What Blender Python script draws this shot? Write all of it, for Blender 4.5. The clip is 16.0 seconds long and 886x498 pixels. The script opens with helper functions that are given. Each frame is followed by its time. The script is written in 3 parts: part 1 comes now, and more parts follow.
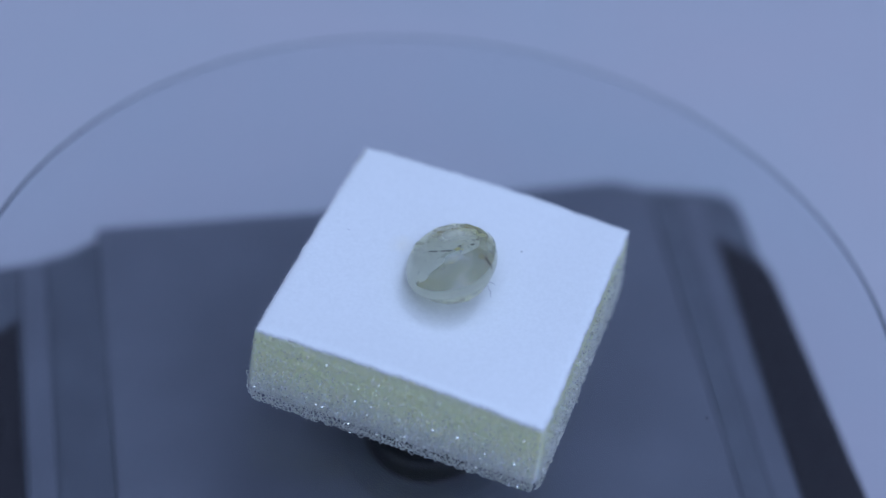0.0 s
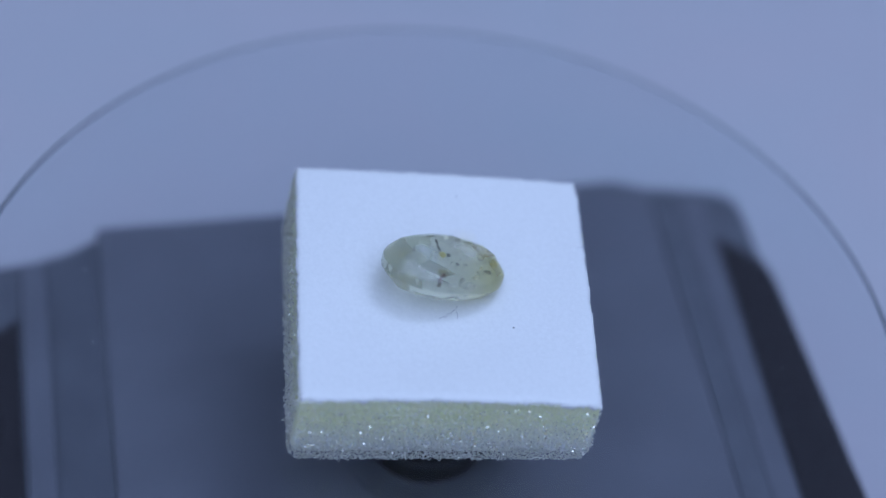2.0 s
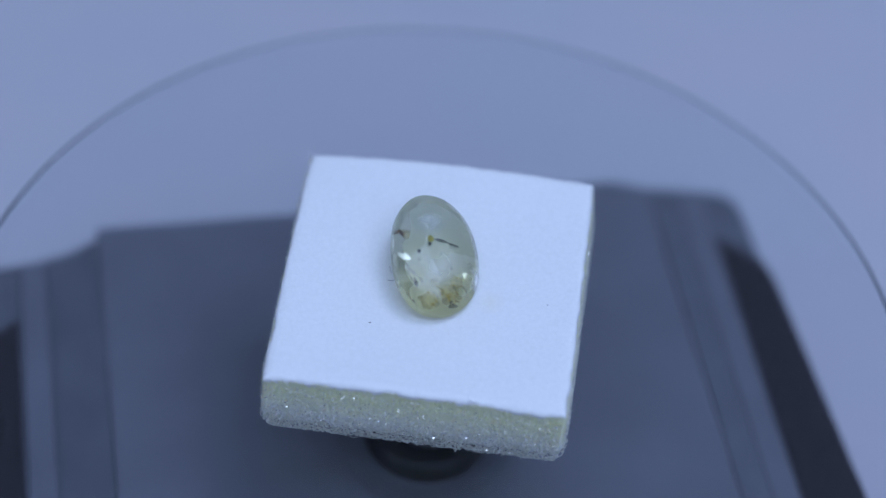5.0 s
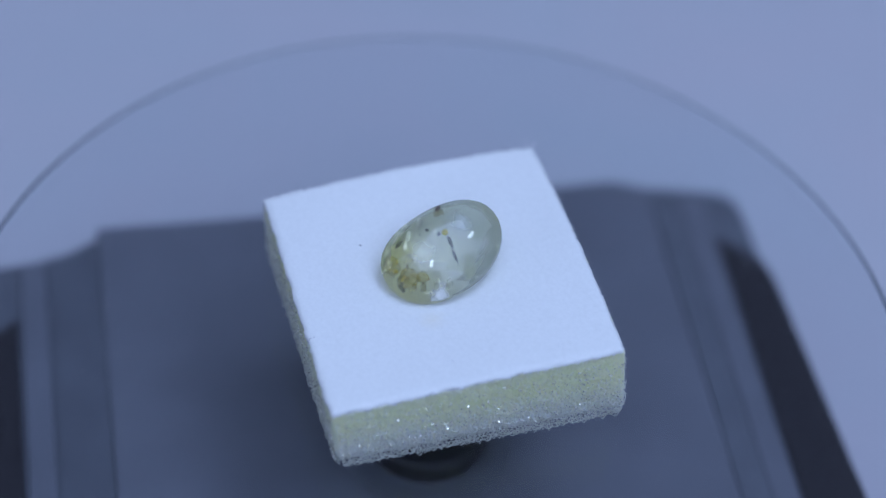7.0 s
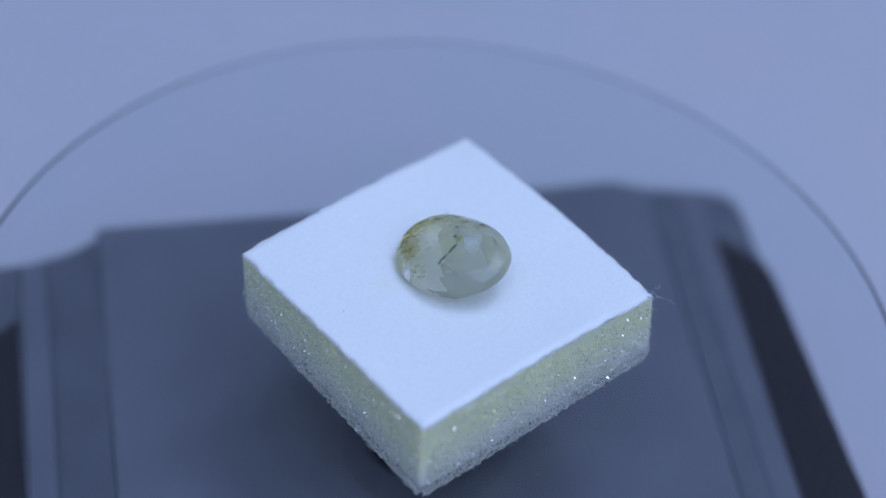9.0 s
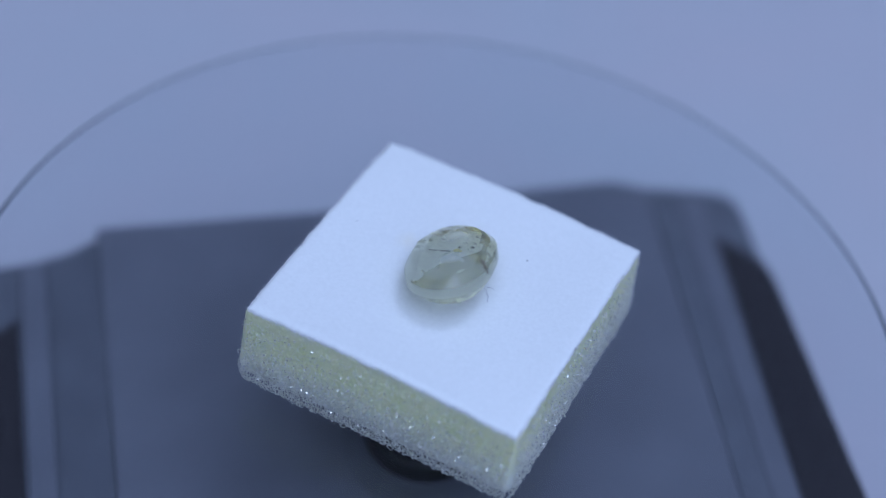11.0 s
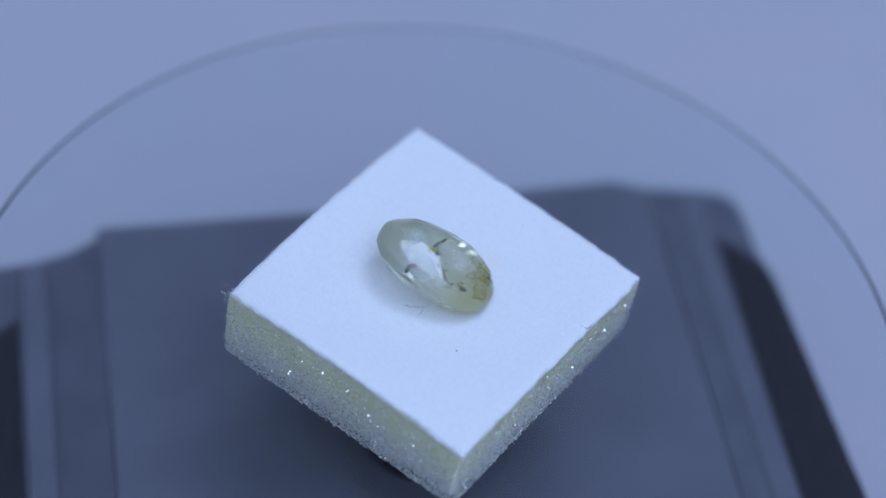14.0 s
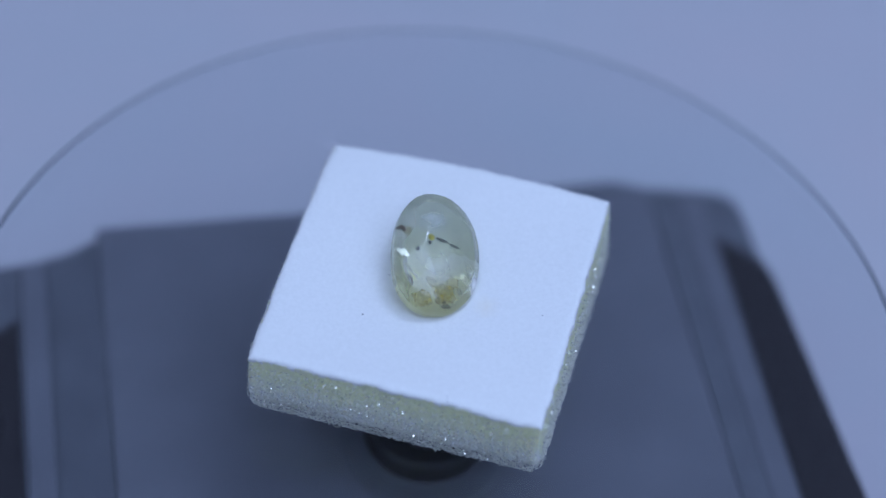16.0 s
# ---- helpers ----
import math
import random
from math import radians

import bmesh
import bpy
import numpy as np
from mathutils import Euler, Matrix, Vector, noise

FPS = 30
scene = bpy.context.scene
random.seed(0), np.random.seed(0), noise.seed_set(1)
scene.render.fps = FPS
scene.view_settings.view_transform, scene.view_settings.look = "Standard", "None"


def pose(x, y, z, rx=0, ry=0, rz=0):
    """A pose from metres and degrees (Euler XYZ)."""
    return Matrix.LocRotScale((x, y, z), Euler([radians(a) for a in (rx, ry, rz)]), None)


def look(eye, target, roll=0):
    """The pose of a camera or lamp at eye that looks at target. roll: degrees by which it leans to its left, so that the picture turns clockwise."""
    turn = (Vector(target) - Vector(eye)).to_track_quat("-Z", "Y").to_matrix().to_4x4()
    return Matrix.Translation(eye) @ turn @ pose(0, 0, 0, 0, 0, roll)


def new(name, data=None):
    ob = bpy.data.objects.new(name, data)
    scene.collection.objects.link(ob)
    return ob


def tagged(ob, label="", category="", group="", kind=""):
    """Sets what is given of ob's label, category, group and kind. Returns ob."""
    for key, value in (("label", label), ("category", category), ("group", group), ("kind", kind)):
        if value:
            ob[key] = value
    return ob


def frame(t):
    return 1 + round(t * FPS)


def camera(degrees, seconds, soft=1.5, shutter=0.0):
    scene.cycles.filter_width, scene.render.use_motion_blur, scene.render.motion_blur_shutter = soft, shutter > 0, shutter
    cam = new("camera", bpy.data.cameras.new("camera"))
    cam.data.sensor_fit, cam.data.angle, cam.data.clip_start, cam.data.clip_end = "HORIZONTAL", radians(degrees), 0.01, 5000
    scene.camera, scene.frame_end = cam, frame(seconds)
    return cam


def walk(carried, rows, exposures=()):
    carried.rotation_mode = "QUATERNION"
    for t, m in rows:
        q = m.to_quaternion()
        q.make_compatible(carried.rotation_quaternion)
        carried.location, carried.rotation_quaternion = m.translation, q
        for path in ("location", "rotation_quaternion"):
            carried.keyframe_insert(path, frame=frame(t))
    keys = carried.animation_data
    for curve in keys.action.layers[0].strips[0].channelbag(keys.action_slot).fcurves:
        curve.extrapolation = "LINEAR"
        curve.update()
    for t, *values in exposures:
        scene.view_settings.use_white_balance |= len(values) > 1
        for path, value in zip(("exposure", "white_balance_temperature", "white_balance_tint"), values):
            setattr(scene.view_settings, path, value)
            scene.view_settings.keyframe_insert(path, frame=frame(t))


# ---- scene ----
SECONDS = 16.0
MM = 0.001
Z0 = 0.794          # height of the pad's top over the floor
TABLE = 0.750       # height of the table
PERIOD = 10.766     # seconds for one turn of the turntable

cam = camera(23.456, SECONDS, soft=1.2)
cam.data.dof.use_dof = True
cam.data.dof.focus_distance = 0.2012
cam.data.dof.aperture_fstop = 9.6
EYE = (-0.000149, -0.134517, Z0 + 0.152372)
AIM = (-0.000149, 0.001983, Z0 + 0.001797)
walk(cam, [(0.0, look(EYE, AIM, 5.565)), (SECONDS, look(EYE, AIM, 5.565))],
     [(t, stops, 4440, 21.5) for t, stops in ((0.0, -0.01), (8.2, -0.01), (9.0, 0.08), (10.2, 0.06), (11.5, 0.03), (14.5, 0.03), (SECONDS, 0.0))])

# ---- light ----
world = bpy.data.worlds.new("world")
scene.world = world
world.use_nodes = True
world.node_tree.nodes["Background"].inputs[0].default_value = (0.5, 0.55, 0.6, 1)
world.node_tree.nodes["Background"].inputs[1].default_value = 0.02


def area_lamp(name, eye, aim, size, watts, colour):
    data = bpy.data.lights.new(name, "AREA")
    data.shape, data.size, data.energy, data.color = "DISK", size, watts, colour
    ob = new(name, data)
    ob.matrix_world = look(eye, aim)
    return ob


area_lamp("ceiling_lamp", (0.30, -0.60, Z0 + 1.45), (0.30, -0.60, Z0), 1.9, 15.0, (1.0, 0.98, 0.95))
area_lamp("desk_lamp", (0.17, 0.11, Z0 + 0.64), (0, 0, Z0), 0.20, 0.52, (1.0, 0.98, 0.95))


# ---- materials ----
class Mat:
    """A node material with a few short ways to wire it."""

    def __init__(self, name, base=(0.5, 0.5, 0.5), rough=0.5, **more):
        self.m = bpy.data.materials.new(name)
        self.m.use_nodes = True
        self.t = self.m.node_tree
        self.b = self.t.nodes["Principled BSDF"]
        self.out = self.t.nodes["Material Output"]
        self.b.inputs["Base Color"].default_value = (*base, 1)
        self.b.inputs["Roughness"].default_value = rough
        for k, v in more.items():
            self.b.inputs[k.replace("_", " ")].default_value = v
        self.co = self.t.nodes.new("ShaderNodeTexCoord").outputs["Object"]

    def node(self, kind, **sockets):
        n = self.t.nodes.new(kind)
        for k, v in sockets.items():
            n.inputs[k].default_value = v
        return n

    def link(self, a, b):
        self.t.links.new(a, b)

    def noise(self, scale, detail=4.0, rough=0.6):
        n = self.node("ShaderNodeTexNoise", Scale=scale, Detail=detail, Roughness=rough)
        self.link(self.co, n.inputs["Vector"])
        return n.outputs["Fac"]

    def ramp(self, fac, stops):
        r = self.t.nodes.new("ShaderNodeValToRGB")
        e = r.color_ramp.elements
        while len(e) < len(stops):
            e.new(0.5)
        for el, (p, c) in zip(e, stops):
            el.position, el.color = p, (*c, 1)
        self.link(fac, r.inputs[0])
        return r.outputs[0]

    def colour(self, socket):
        self.link(socket, self.b.inputs["Base Color"])

    def bump(self, fac, distance, strength=0.5, prev=None):
        n = self.node("ShaderNodeBump", Strength=strength, Distance=distance)
        self.link(fac, n.inputs["Height"])
        if prev:
            self.link(prev.outputs[0], n.inputs["Normal"])
        self.link(n.outputs[0], self.b.inputs["Normal"])
        return n


def mat_felt():
    m = Mat("white_felt", (0.86, 0.86, 0.86), 0.95)
    m.b.inputs["Sheen Weight"].default_value = 0.25
    n = m.noise(2600, 5)
    base = m.ramp(n, [(0.3, (0.79, 0.81, 0.755)), (0.7, (0.84, 0.86, 0.805))])
    # faint yellow stain beside the stone
    d = m.node("ShaderNodeVectorMath")
    d.operation = "DISTANCE"
    d.inputs[1].default_value = (-4.2 * MM, 3.6 * MM, 0)
    m.link(m.co, d.inputs[0])
    wob = m.node("ShaderNodeMath")
    wob.operation = "MULTIPLY_ADD"
    wob.inputs[1].default_value = 1.6 * MM
    m.link(m.noise(900, 3), wob.inputs[0])
    m.link(d.outputs["Value"], wob.inputs[2])
    mr = m.node("ShaderNodeMapRange")
    mr.inputs[1].default_value, mr.inputs[2].default_value = 0.7 * MM, 2.3 * MM
    mr.inputs[3].default_value, mr.inputs[4].default_value = 0.30, 0.0
    m.link(wob.outputs[0], mr.inputs[0])
    mix = m.node("ShaderNodeMix")
    mix.data_type = "RGBA"
    m.link(mr.outputs[0], mix.inputs[0])
    m.link(base, mix.inputs[6])
    mix.inputs[7].default_value = (0.80, 0.74, 0.50, 1)
    m.colour(mix.outputs[2])
    b = m.bump(m.noise(6500, 4), 0.00008, 0.2)
    m.bump(m.noise(500, 2), 0.0003, 0.14, b)
    return m.m


def mat_foam():
    m = Mat("cream_foam", (0.70, 0.66, 0.42), 0.38)
    m.b.inputs["Subsurface Weight"].default_value = 0.9
    m.b.inputs["Subsurface Radius"].default_value = (1.0, 0.9, 0.6)
    m.b.inputs["Subsurface Scale"].default_value = 0.0025
    m.b.inputs["Specular IOR Level"].default_value = 0.6
    grain = m.ramp(m.noise(700, 5), [(0.3, (0.70, 0.74, 0.38)), (0.55, (0.75, 0.78, 0.44)), (0.75, (0.82, 0.84, 0.55))])
    pale = m.ramp(m.noise(900, 5), [(0.3, (0.74, 0.76, 0.58)), (0.7, (0.82, 0.83, 0.69))])
    xyz = m.node("ShaderNodeSeparateXYZ")
    m.link(m.co, xyz.inputs[0])
    wob = m.node("ShaderNodeMath")
    wob.operation = "MULTIPLY_ADD"
    wob.inputs[1].default_value = 3.0 * MM
    m.link(m.noise(350, 4), wob.inputs[0])
    m.link(xyz.outputs[2], wob.inputs[2])
    # yellower towards the felt, paler towards the bottom
    upper = m.node("ShaderNodeMapRange")
    upper.inputs[1].default_value, upper.inputs[2].default_value = -5.2 * MM, -0.8 * MM
    m.link(wob.outputs[0], upper.inputs[0])
    mix = m.node("ShaderNodeMix")
    mix.data_type = "RGBA"
    m.link(upper.outputs[0], mix.inputs[0])
    m.link(pale, mix.inputs[6])
    m.link(grain, mix.inputs[7])
    m.colour(mix.outputs[2])
    m.bump(m.noise(5000, 4), 0.00006, 0.5)
    return m.m


def mat_strut():
    """Glossy pale skeleton of the open cells."""
    m = Mat("foam_strut", (0.88, 0.89, 0.84), 0.16)
    m.colour(m.ramp(m.noise(1500, 3), [(0.3, (0.70, 0.72, 0.54)), (0.7, (0.86, 0.87, 0.76))]))
    m.b.inputs["Subsurface Weight"].default_value = 0.4
    m.b.inputs["Subsurface Radius"].default_value = (1.0, 1.0, 0.9)
    m.b.inputs["Subsurface Scale"].default_value = 0.0004
    m.b.inputs["Specular IOR Level"].default_value = 0.9
    return m.m


GC = Vector((0.85, -0.37, 2.59))
GR = Matrix(((-0.033, 0.963, -0.269), (-0.944, 0.058, 0.326), (0.329, 0.265, 0.906)))
GS = Vector((6.11, 4.29, 2.49))


def in_gem(x, y, z):
    """From the stone's own axes (mm) to the pad's space."""
    return (GC + GR @ Vector((x, y, z))) * MM


def mat_gem():
    """Clear and yellowish at one tip, milky grey-green at the other."""
    m = Mat("pale_stone", (0.955, 0.968, 0.75), 0.02, IOR=1.72)
    m.b.inputs["Transmission Weight"].default_value = 1.0
    along = m.node("ShaderNodeVectorMath")
    along.operation = "DOT_PRODUCT"
    along.inputs[1].default_value = (-0.033, -0.944, 0.329)
    m.link(m.co, along.inputs[0])
    wob = m.node("ShaderNodeMath")
    wob.operation = "MULTIPLY_ADD"
    wob.inputs[1].default_value = 4.0 * MM
    m.link(m.noise(330, 4), wob.inputs[0])
    m.link(along.outputs["Value"], wob.inputs[2])
    tip = m.node("ShaderNodeMapRange")
    tip.inputs[1].default_value, tip.inputs[2].default_value = -1.3 * MM, 6.8 * MM
    m.link(wob.outputs[0], tip.inputs[0])
    tint = m.ramp(tip.outputs[0], [(0.0, (0.92, 0.90, 0.42)), (0.45, (0.958, 0.968, 0.76)), (1.0, (0.94, 0.955, 0.80))])
    m.colour(tint)
    t = m.node("ShaderNodeBsdfTransparent")
    m.link(tint, t.inputs[0])
    clear = m.node("ShaderNodeMixShader", Fac=0.12)
    m.link(m.b.outputs[0], clear.inputs[1])
    m.link(t.outputs[0], clear.inputs[2])
    milk = m.node("ShaderNodeBsdfDiffuse", Color=(0.66, 0.71, 0.60, 1))
    tl = m.node("ShaderNodeBsdfTranslucent", Color=(0.70, 0.74, 0.60, 1))
    half = m.node("ShaderNodeMixShader", Fac=0.5)
    m.link(milk.outputs[0], half.inputs[1])
    m.link(tl.outputs[0], half.inputs[2])
    both = m.node("ShaderNodeMixShader")
    veil = m.node("ShaderNodeMapRange")
    veil.inputs[1].default_value, veil.inputs[2].default_value = 0.15, 0.95
    veil.inputs[3].default_value, veil.inputs[4].default_value = 0.03, 0.26
    m.link(tip.outputs[0], veil.inputs[0])
    m.link(veil.outputs[0], both.inputs[0])
    m.link(clear.outputs[0], both.inputs[1])
    m.link(half.outputs[0], both.inputs[2])
    # two clouds just under the surface, a creamy one and a bluish one, then a white glint painted into the colour
    last = both
    for centre, reach, most, tone in (((-1.9, 0.3, 1.9), 2.7, 0.34, (0.86, 0.88, 0.74)), ((2.7, 0.9, 1.8), 1.7, 0.22, (0.74, 0.80, 0.84)),
                                      # white patch imitating the bright inner reflection near the girdle
                                      ((-2.5, -3.5, 0.7), 1.3, 0.85, (0.93, 0.94, 0.90))):
        far = m.node("ShaderNodeVectorMath")
        far.operation = "DISTANCE"
        far.inputs[1].default_value = in_gem(*centre)
        m.link(m.co, far.inputs[0])
        rough = m.node("ShaderNodeMath")
        rough.operation = "MULTIPLY_ADD"
        rough.inputs[1].default_value = 2.6 * MM
        m.link(m.noise(700, 5, 0.65), rough.inputs[0])
        m.link(far.outputs["Value"], rough.inputs[2])
        amount = m.node("ShaderNodeMapRange")
        amount.interpolation_type = "SMOOTHSTEP"
        amount.inputs[1].default_value, amount.inputs[2].default_value = 1.2 * MM, (reach + 1.3) * MM
        amount.inputs[3].default_value, amount.inputs[4].default_value = most, 0.0
        m.link(rough.outputs[0], amount.inputs[0])
        cloud = m.node("ShaderNodeBsdfDiffuse", Color=(*tone, 1))
        blend = m.node("ShaderNodeMixShader")
        m.link(amount.outputs[0], blend.inputs[0])
        m.link(last.outputs[0], blend.inputs[1])
        m.link(cloud.outputs[0], blend.inputs[2])
        last = blend
    m.link(last.outputs[0], m.out.inputs[0])
    m.bump(m.noise(600, 3), 0.00010, 0.22)
    return m.m


def mat_plain(name, base, rough=0.6, spread=0.25, scale=900, bump=0.0, **more):
    m = Mat(name, base, rough, **more)
    lo, hi = [tuple(min(1, c * k) for c in base) for k in (1 - spread, 1 + spread)]
    n = m.noise(scale, 5)
    m.colour(m.ramp(n, [(0.3, lo), (0.7, hi)]))
    if bump:
        m.bump(n, bump, 0.4)
    return m.m


def mat_inclusion(name, base, clear=0.35):
    m = Mat(name, base, 0.5)
    n = m.noise(2500, 4)
    m.colour(m.ramp(n, [(0.3, tuple(c * 0.5 for c in base)), (0.7, tuple(min(1, c * 1.3) for c in base))]))
    t = m.node("ShaderNodeBsdfTransparent")
    mix = m.node("ShaderNodeMixShader", Fac=clear)
    if clear > 0.5:
        ends = [(min(1, max(0, clear + k)),) * 3 for k in (0.22, -0.26)]
        m.link(m.ramp(m.noise(1100, 5, 0.7), [(0.36, ends[0]), (0.62, ends[1])]), mix.inputs[0])
    m.link(m.b.outputs[0], mix.inputs[1])
    m.link(t.outputs[0], mix.inputs[2])
    m.link(mix.outputs[0], m.out.inputs[0])
    return m.m


def mat_crack_flake():
    """A thin gap of air in the stone, also for added glint flakes: part mirror, part clear."""
    m = Mat("crack_flake", (1, 1, 1), 0.2)
    g = m.node("ShaderNodeBsdfGlossy", Color=(0.97, 0.98, 0.93, 1), Roughness=0.22)
    t = m.node("ShaderNodeBsdfTransparent")
    mix = m.node("ShaderNodeMixShader")
    m.link(m.ramp(m.noise(1800, 3), [(0.35, (0.25, 0.25, 0.25)), (0.65, (0.75, 0.75, 0.75))]), mix.inputs[0])
    m.link(g.outputs[0], mix.inputs[1])
    m.link(t.outputs[0], mix.inputs[2])
    m.link(mix.outputs[0], m.out.inputs[0])
    return m.m


def mat_acrylic():
    """Clear sheet: lets light through, mirrors a little."""
    m = Mat("clear_acrylic", (1, 1, 1), 0.02)
    t = m.node("ShaderNodeBsdfTransparent", Color=(0.965, 0.975, 0.985, 1))
    g = m.node("ShaderNodeBsdfGlossy", Roughness=0.13)
    mix = m.node("ShaderNodeMixShader", Fac=0.022)
    m.link(t.outputs[0], mix.inputs[1])
    m.link(g.outputs[0], mix.inputs[2])
    m.link(mix.outputs[0], m.out.inputs[0])
    return m.m


def mat_rim():
    m = Mat("acrylic_edge", (0.03, 0.045, 0.055), 0.45, IOR=1.3)
    m.b.inputs["Specular IOR Level"].default_value = 0.15
    t = m.node("ShaderNodeBsdfTransparent", Color=(0.86, 0.89, 0.92, 1))
    mix = m.node("ShaderNodeMixShader", Fac=0.16)
    m.link(m.b.outputs[0], mix.inputs[1])
    m.link(t.outputs[0], mix.inputs[2])
    m.link(mix.outputs[0], m.out.inputs[0])
    return m.m


FELT, FOAM, STRUT, GEM = mat_felt(), mat_foam(), mat_strut(), mat_gem()
FIBRE = mat_plain("felt_fibre", (0.86, 0.86, 0.86), 0.8)
ACRYLIC, RIM = mat_acrylic(), mat_rim()
SHEET = mat_plain("white_paper", (0.43, 0.43, 0.43), 0.75, 0.05, 14, 0.0002)
for el, c in zip(SHEET.node_tree.nodes["Color Ramp"].color_ramp.elements, ((0.436, 0.456, 0.470), (0.482, 0.454, 0.470))):
    el.color = (*c, 1)
BODY = mat_plain("grey_plastic", (0.110, 0.116, 0.130), 0.42, 0.12, 300, 0.00004)
PANEL = mat_plain("grey_panel", (0.139, 0.143, 0.160), 0.28, 0.10, 120, 0.00003)
BLACK = mat_plain("black_plastic", (0.028, 0.026, 0.028), 0.5, 0.2, 600, Specular_IOR_Level=0.15)
RUBBER = mat_plain("black_rubber", (0.012, 0.012, 0.012), 0.6, 0.2, 600)
FILM = mat_plain("cell_film", (0.90, 0.90, 0.74), 0.10, 0.05, 900, Metallic=0.7)
STEEL = mat_plain("dull_metal", (0.25, 0.25, 0.26), 0.4, 0.1, 600, Metallic=0.8)
PAINT = mat_plain("wall_paint", (0.74, 0.74, 0.74), 0.9, 0.04, 3)
FLOOR = mat_plain("grey_floor", (0.30, 0.29, 0.28), 0.7, 0.1, 4)
BROWN = mat_inclusion("brown_inclusion", (0.11, 0.042, 0.008), 0.0)
YELLOW = mat_inclusion("yellow_inclusion", (0.95, 0.74, 0.01), 0.05)
OCHRE = mat_inclusion("ochre_inclusion", (0.86, 0.68, 0.04), 0.86)
DARK = mat_inclusion("dark_inclusion", (0.02, 0.02, 0.018), 0.15)
AMBER = mat_inclusion("amber_inclusion", (0.76, 0.62, 0.06), 0.82)
NEEDLE = mat_inclusion("needle_inclusion", (0.07, 0.07, 0.06), 0.25)
SMOKE = mat_inclusion("smoky_inclusion", (0.10, 0.10, 0.09), 0.55)
CRACK_FLAKE = mat_crack_flake()
LINT = mat_plain("grey_lint", (0.22, 0.22, 0.26), 0.8)
DUST = mat_plain("dark_dust", (0.02, 0.02, 0.02), 0.8)
PALE = mat_plain("pale_dust", (0.55, 0.55, 0.55), 0.8)
RED = mat_plain("red_lint", (0.50, 0.16, 0.18), 0.8)


# ---- helpers of the scene ----
def mesh_of(name, verts, faces, materials, smooth=False):
    me = bpy.data.meshes.new(name)
    me.from_pydata([tuple(v) for v in verts], [], faces)
    for m in materials:
        me.materials.append(m)
    if smooth:
        me.polygons.foreach_set("use_smooth", [True] * len(me.polygons))
    me.update()
    return me


def part(name, me, parent=None, label=""):
    ob = new(name, me)
    if parent:
        ob.parent = parent
    return tagged(ob, label) if label else ob


def from_bm(name, bm, material, smooth=False):
    me = bpy.data.meshes.new(name)
    bmesh.ops.recalc_face_normals(bm, faces=bm.faces)
    bm.to_mesh(me)
    bm.free()
    me.materials.append(material)
    if smooth:
        me.polygons.foreach_set("use_smooth", [True] * len(me.polygons))
    return me


def box_bm(x0, x1, y0, y1, z0, z1, bevel=0.0, seg=2):
    bm = bmesh.new()
    bmesh.ops.create_cube(bm, size=1)
    for v in bm.verts:
        v.co = ((x0 + x1) / 2 + v.co.x * (x1 - x0), (y0 + y1) / 2 + v.co.y * (y1 - y0), (z0 + z1) / 2 + v.co.z * (z1 - z0))
    if bevel:
        bmesh.ops.bevel(bm, geom=bm.edges[:], offset=bevel, segments=seg, profile=0.5, affect="EDGES")
    return bm


def lathe(profile, seg, cx=0.0, cy=0.0):
    """A turned solid from (radius, z) pairs, closed at both ends."""
    verts, faces = [], []
    for r, z in profile:
        for k in range(seg):
            a = 2 * math.pi * k / seg
            verts.append((cx + r * math.cos(a), cy + r * math.sin(a), z))
    for i in range(len(profile) - 1):
        for k in range(seg):
            n = (k + 1) % seg
            faces.append((i * seg + k, i * seg + n, (i + 1) * seg + n, (i + 1) * seg + k))
    faces.append(tuple(reversed(range(seg))))
    faces.append(tuple(range((len(profile) - 1) * seg, len(profile) * seg)))
    return verts, faces


def tube(points, radius, sides=4):
    """A thin thread along points, tapered at its ends."""
    verts, faces = [], []
    pts = [Vector(p) for p in points]
    for i, p in enumerate(pts):
        d = (pts[min(i + 1, len(pts) - 1)] - pts[max(i - 1, 0)]).normalized()
        u = d.orthogonal().normalized()
        w = d.cross(u)
        r = radius * (0.35 if i in (0, len(pts) - 1) else 1.0)
        for k in range(sides):
            a = 2 * math.pi * k / sides
            verts.append(p + u * (r * math.cos(a)) + w * (r * math.sin(a)))
    for i in range(len(pts) - 1):
        for k in range(sides):
            n = (k + 1) % sides
            faces.append((i * sides + k, i * sides + n, (i + 1) * sides + n, (i + 1) * sides + k))
    return verts, faces


def add_to(store, piece):
    o = len(store[0])
    store[0].extend(piece[0])
    store[1].extend(tuple(i + o for i in f) for f in piece[1])


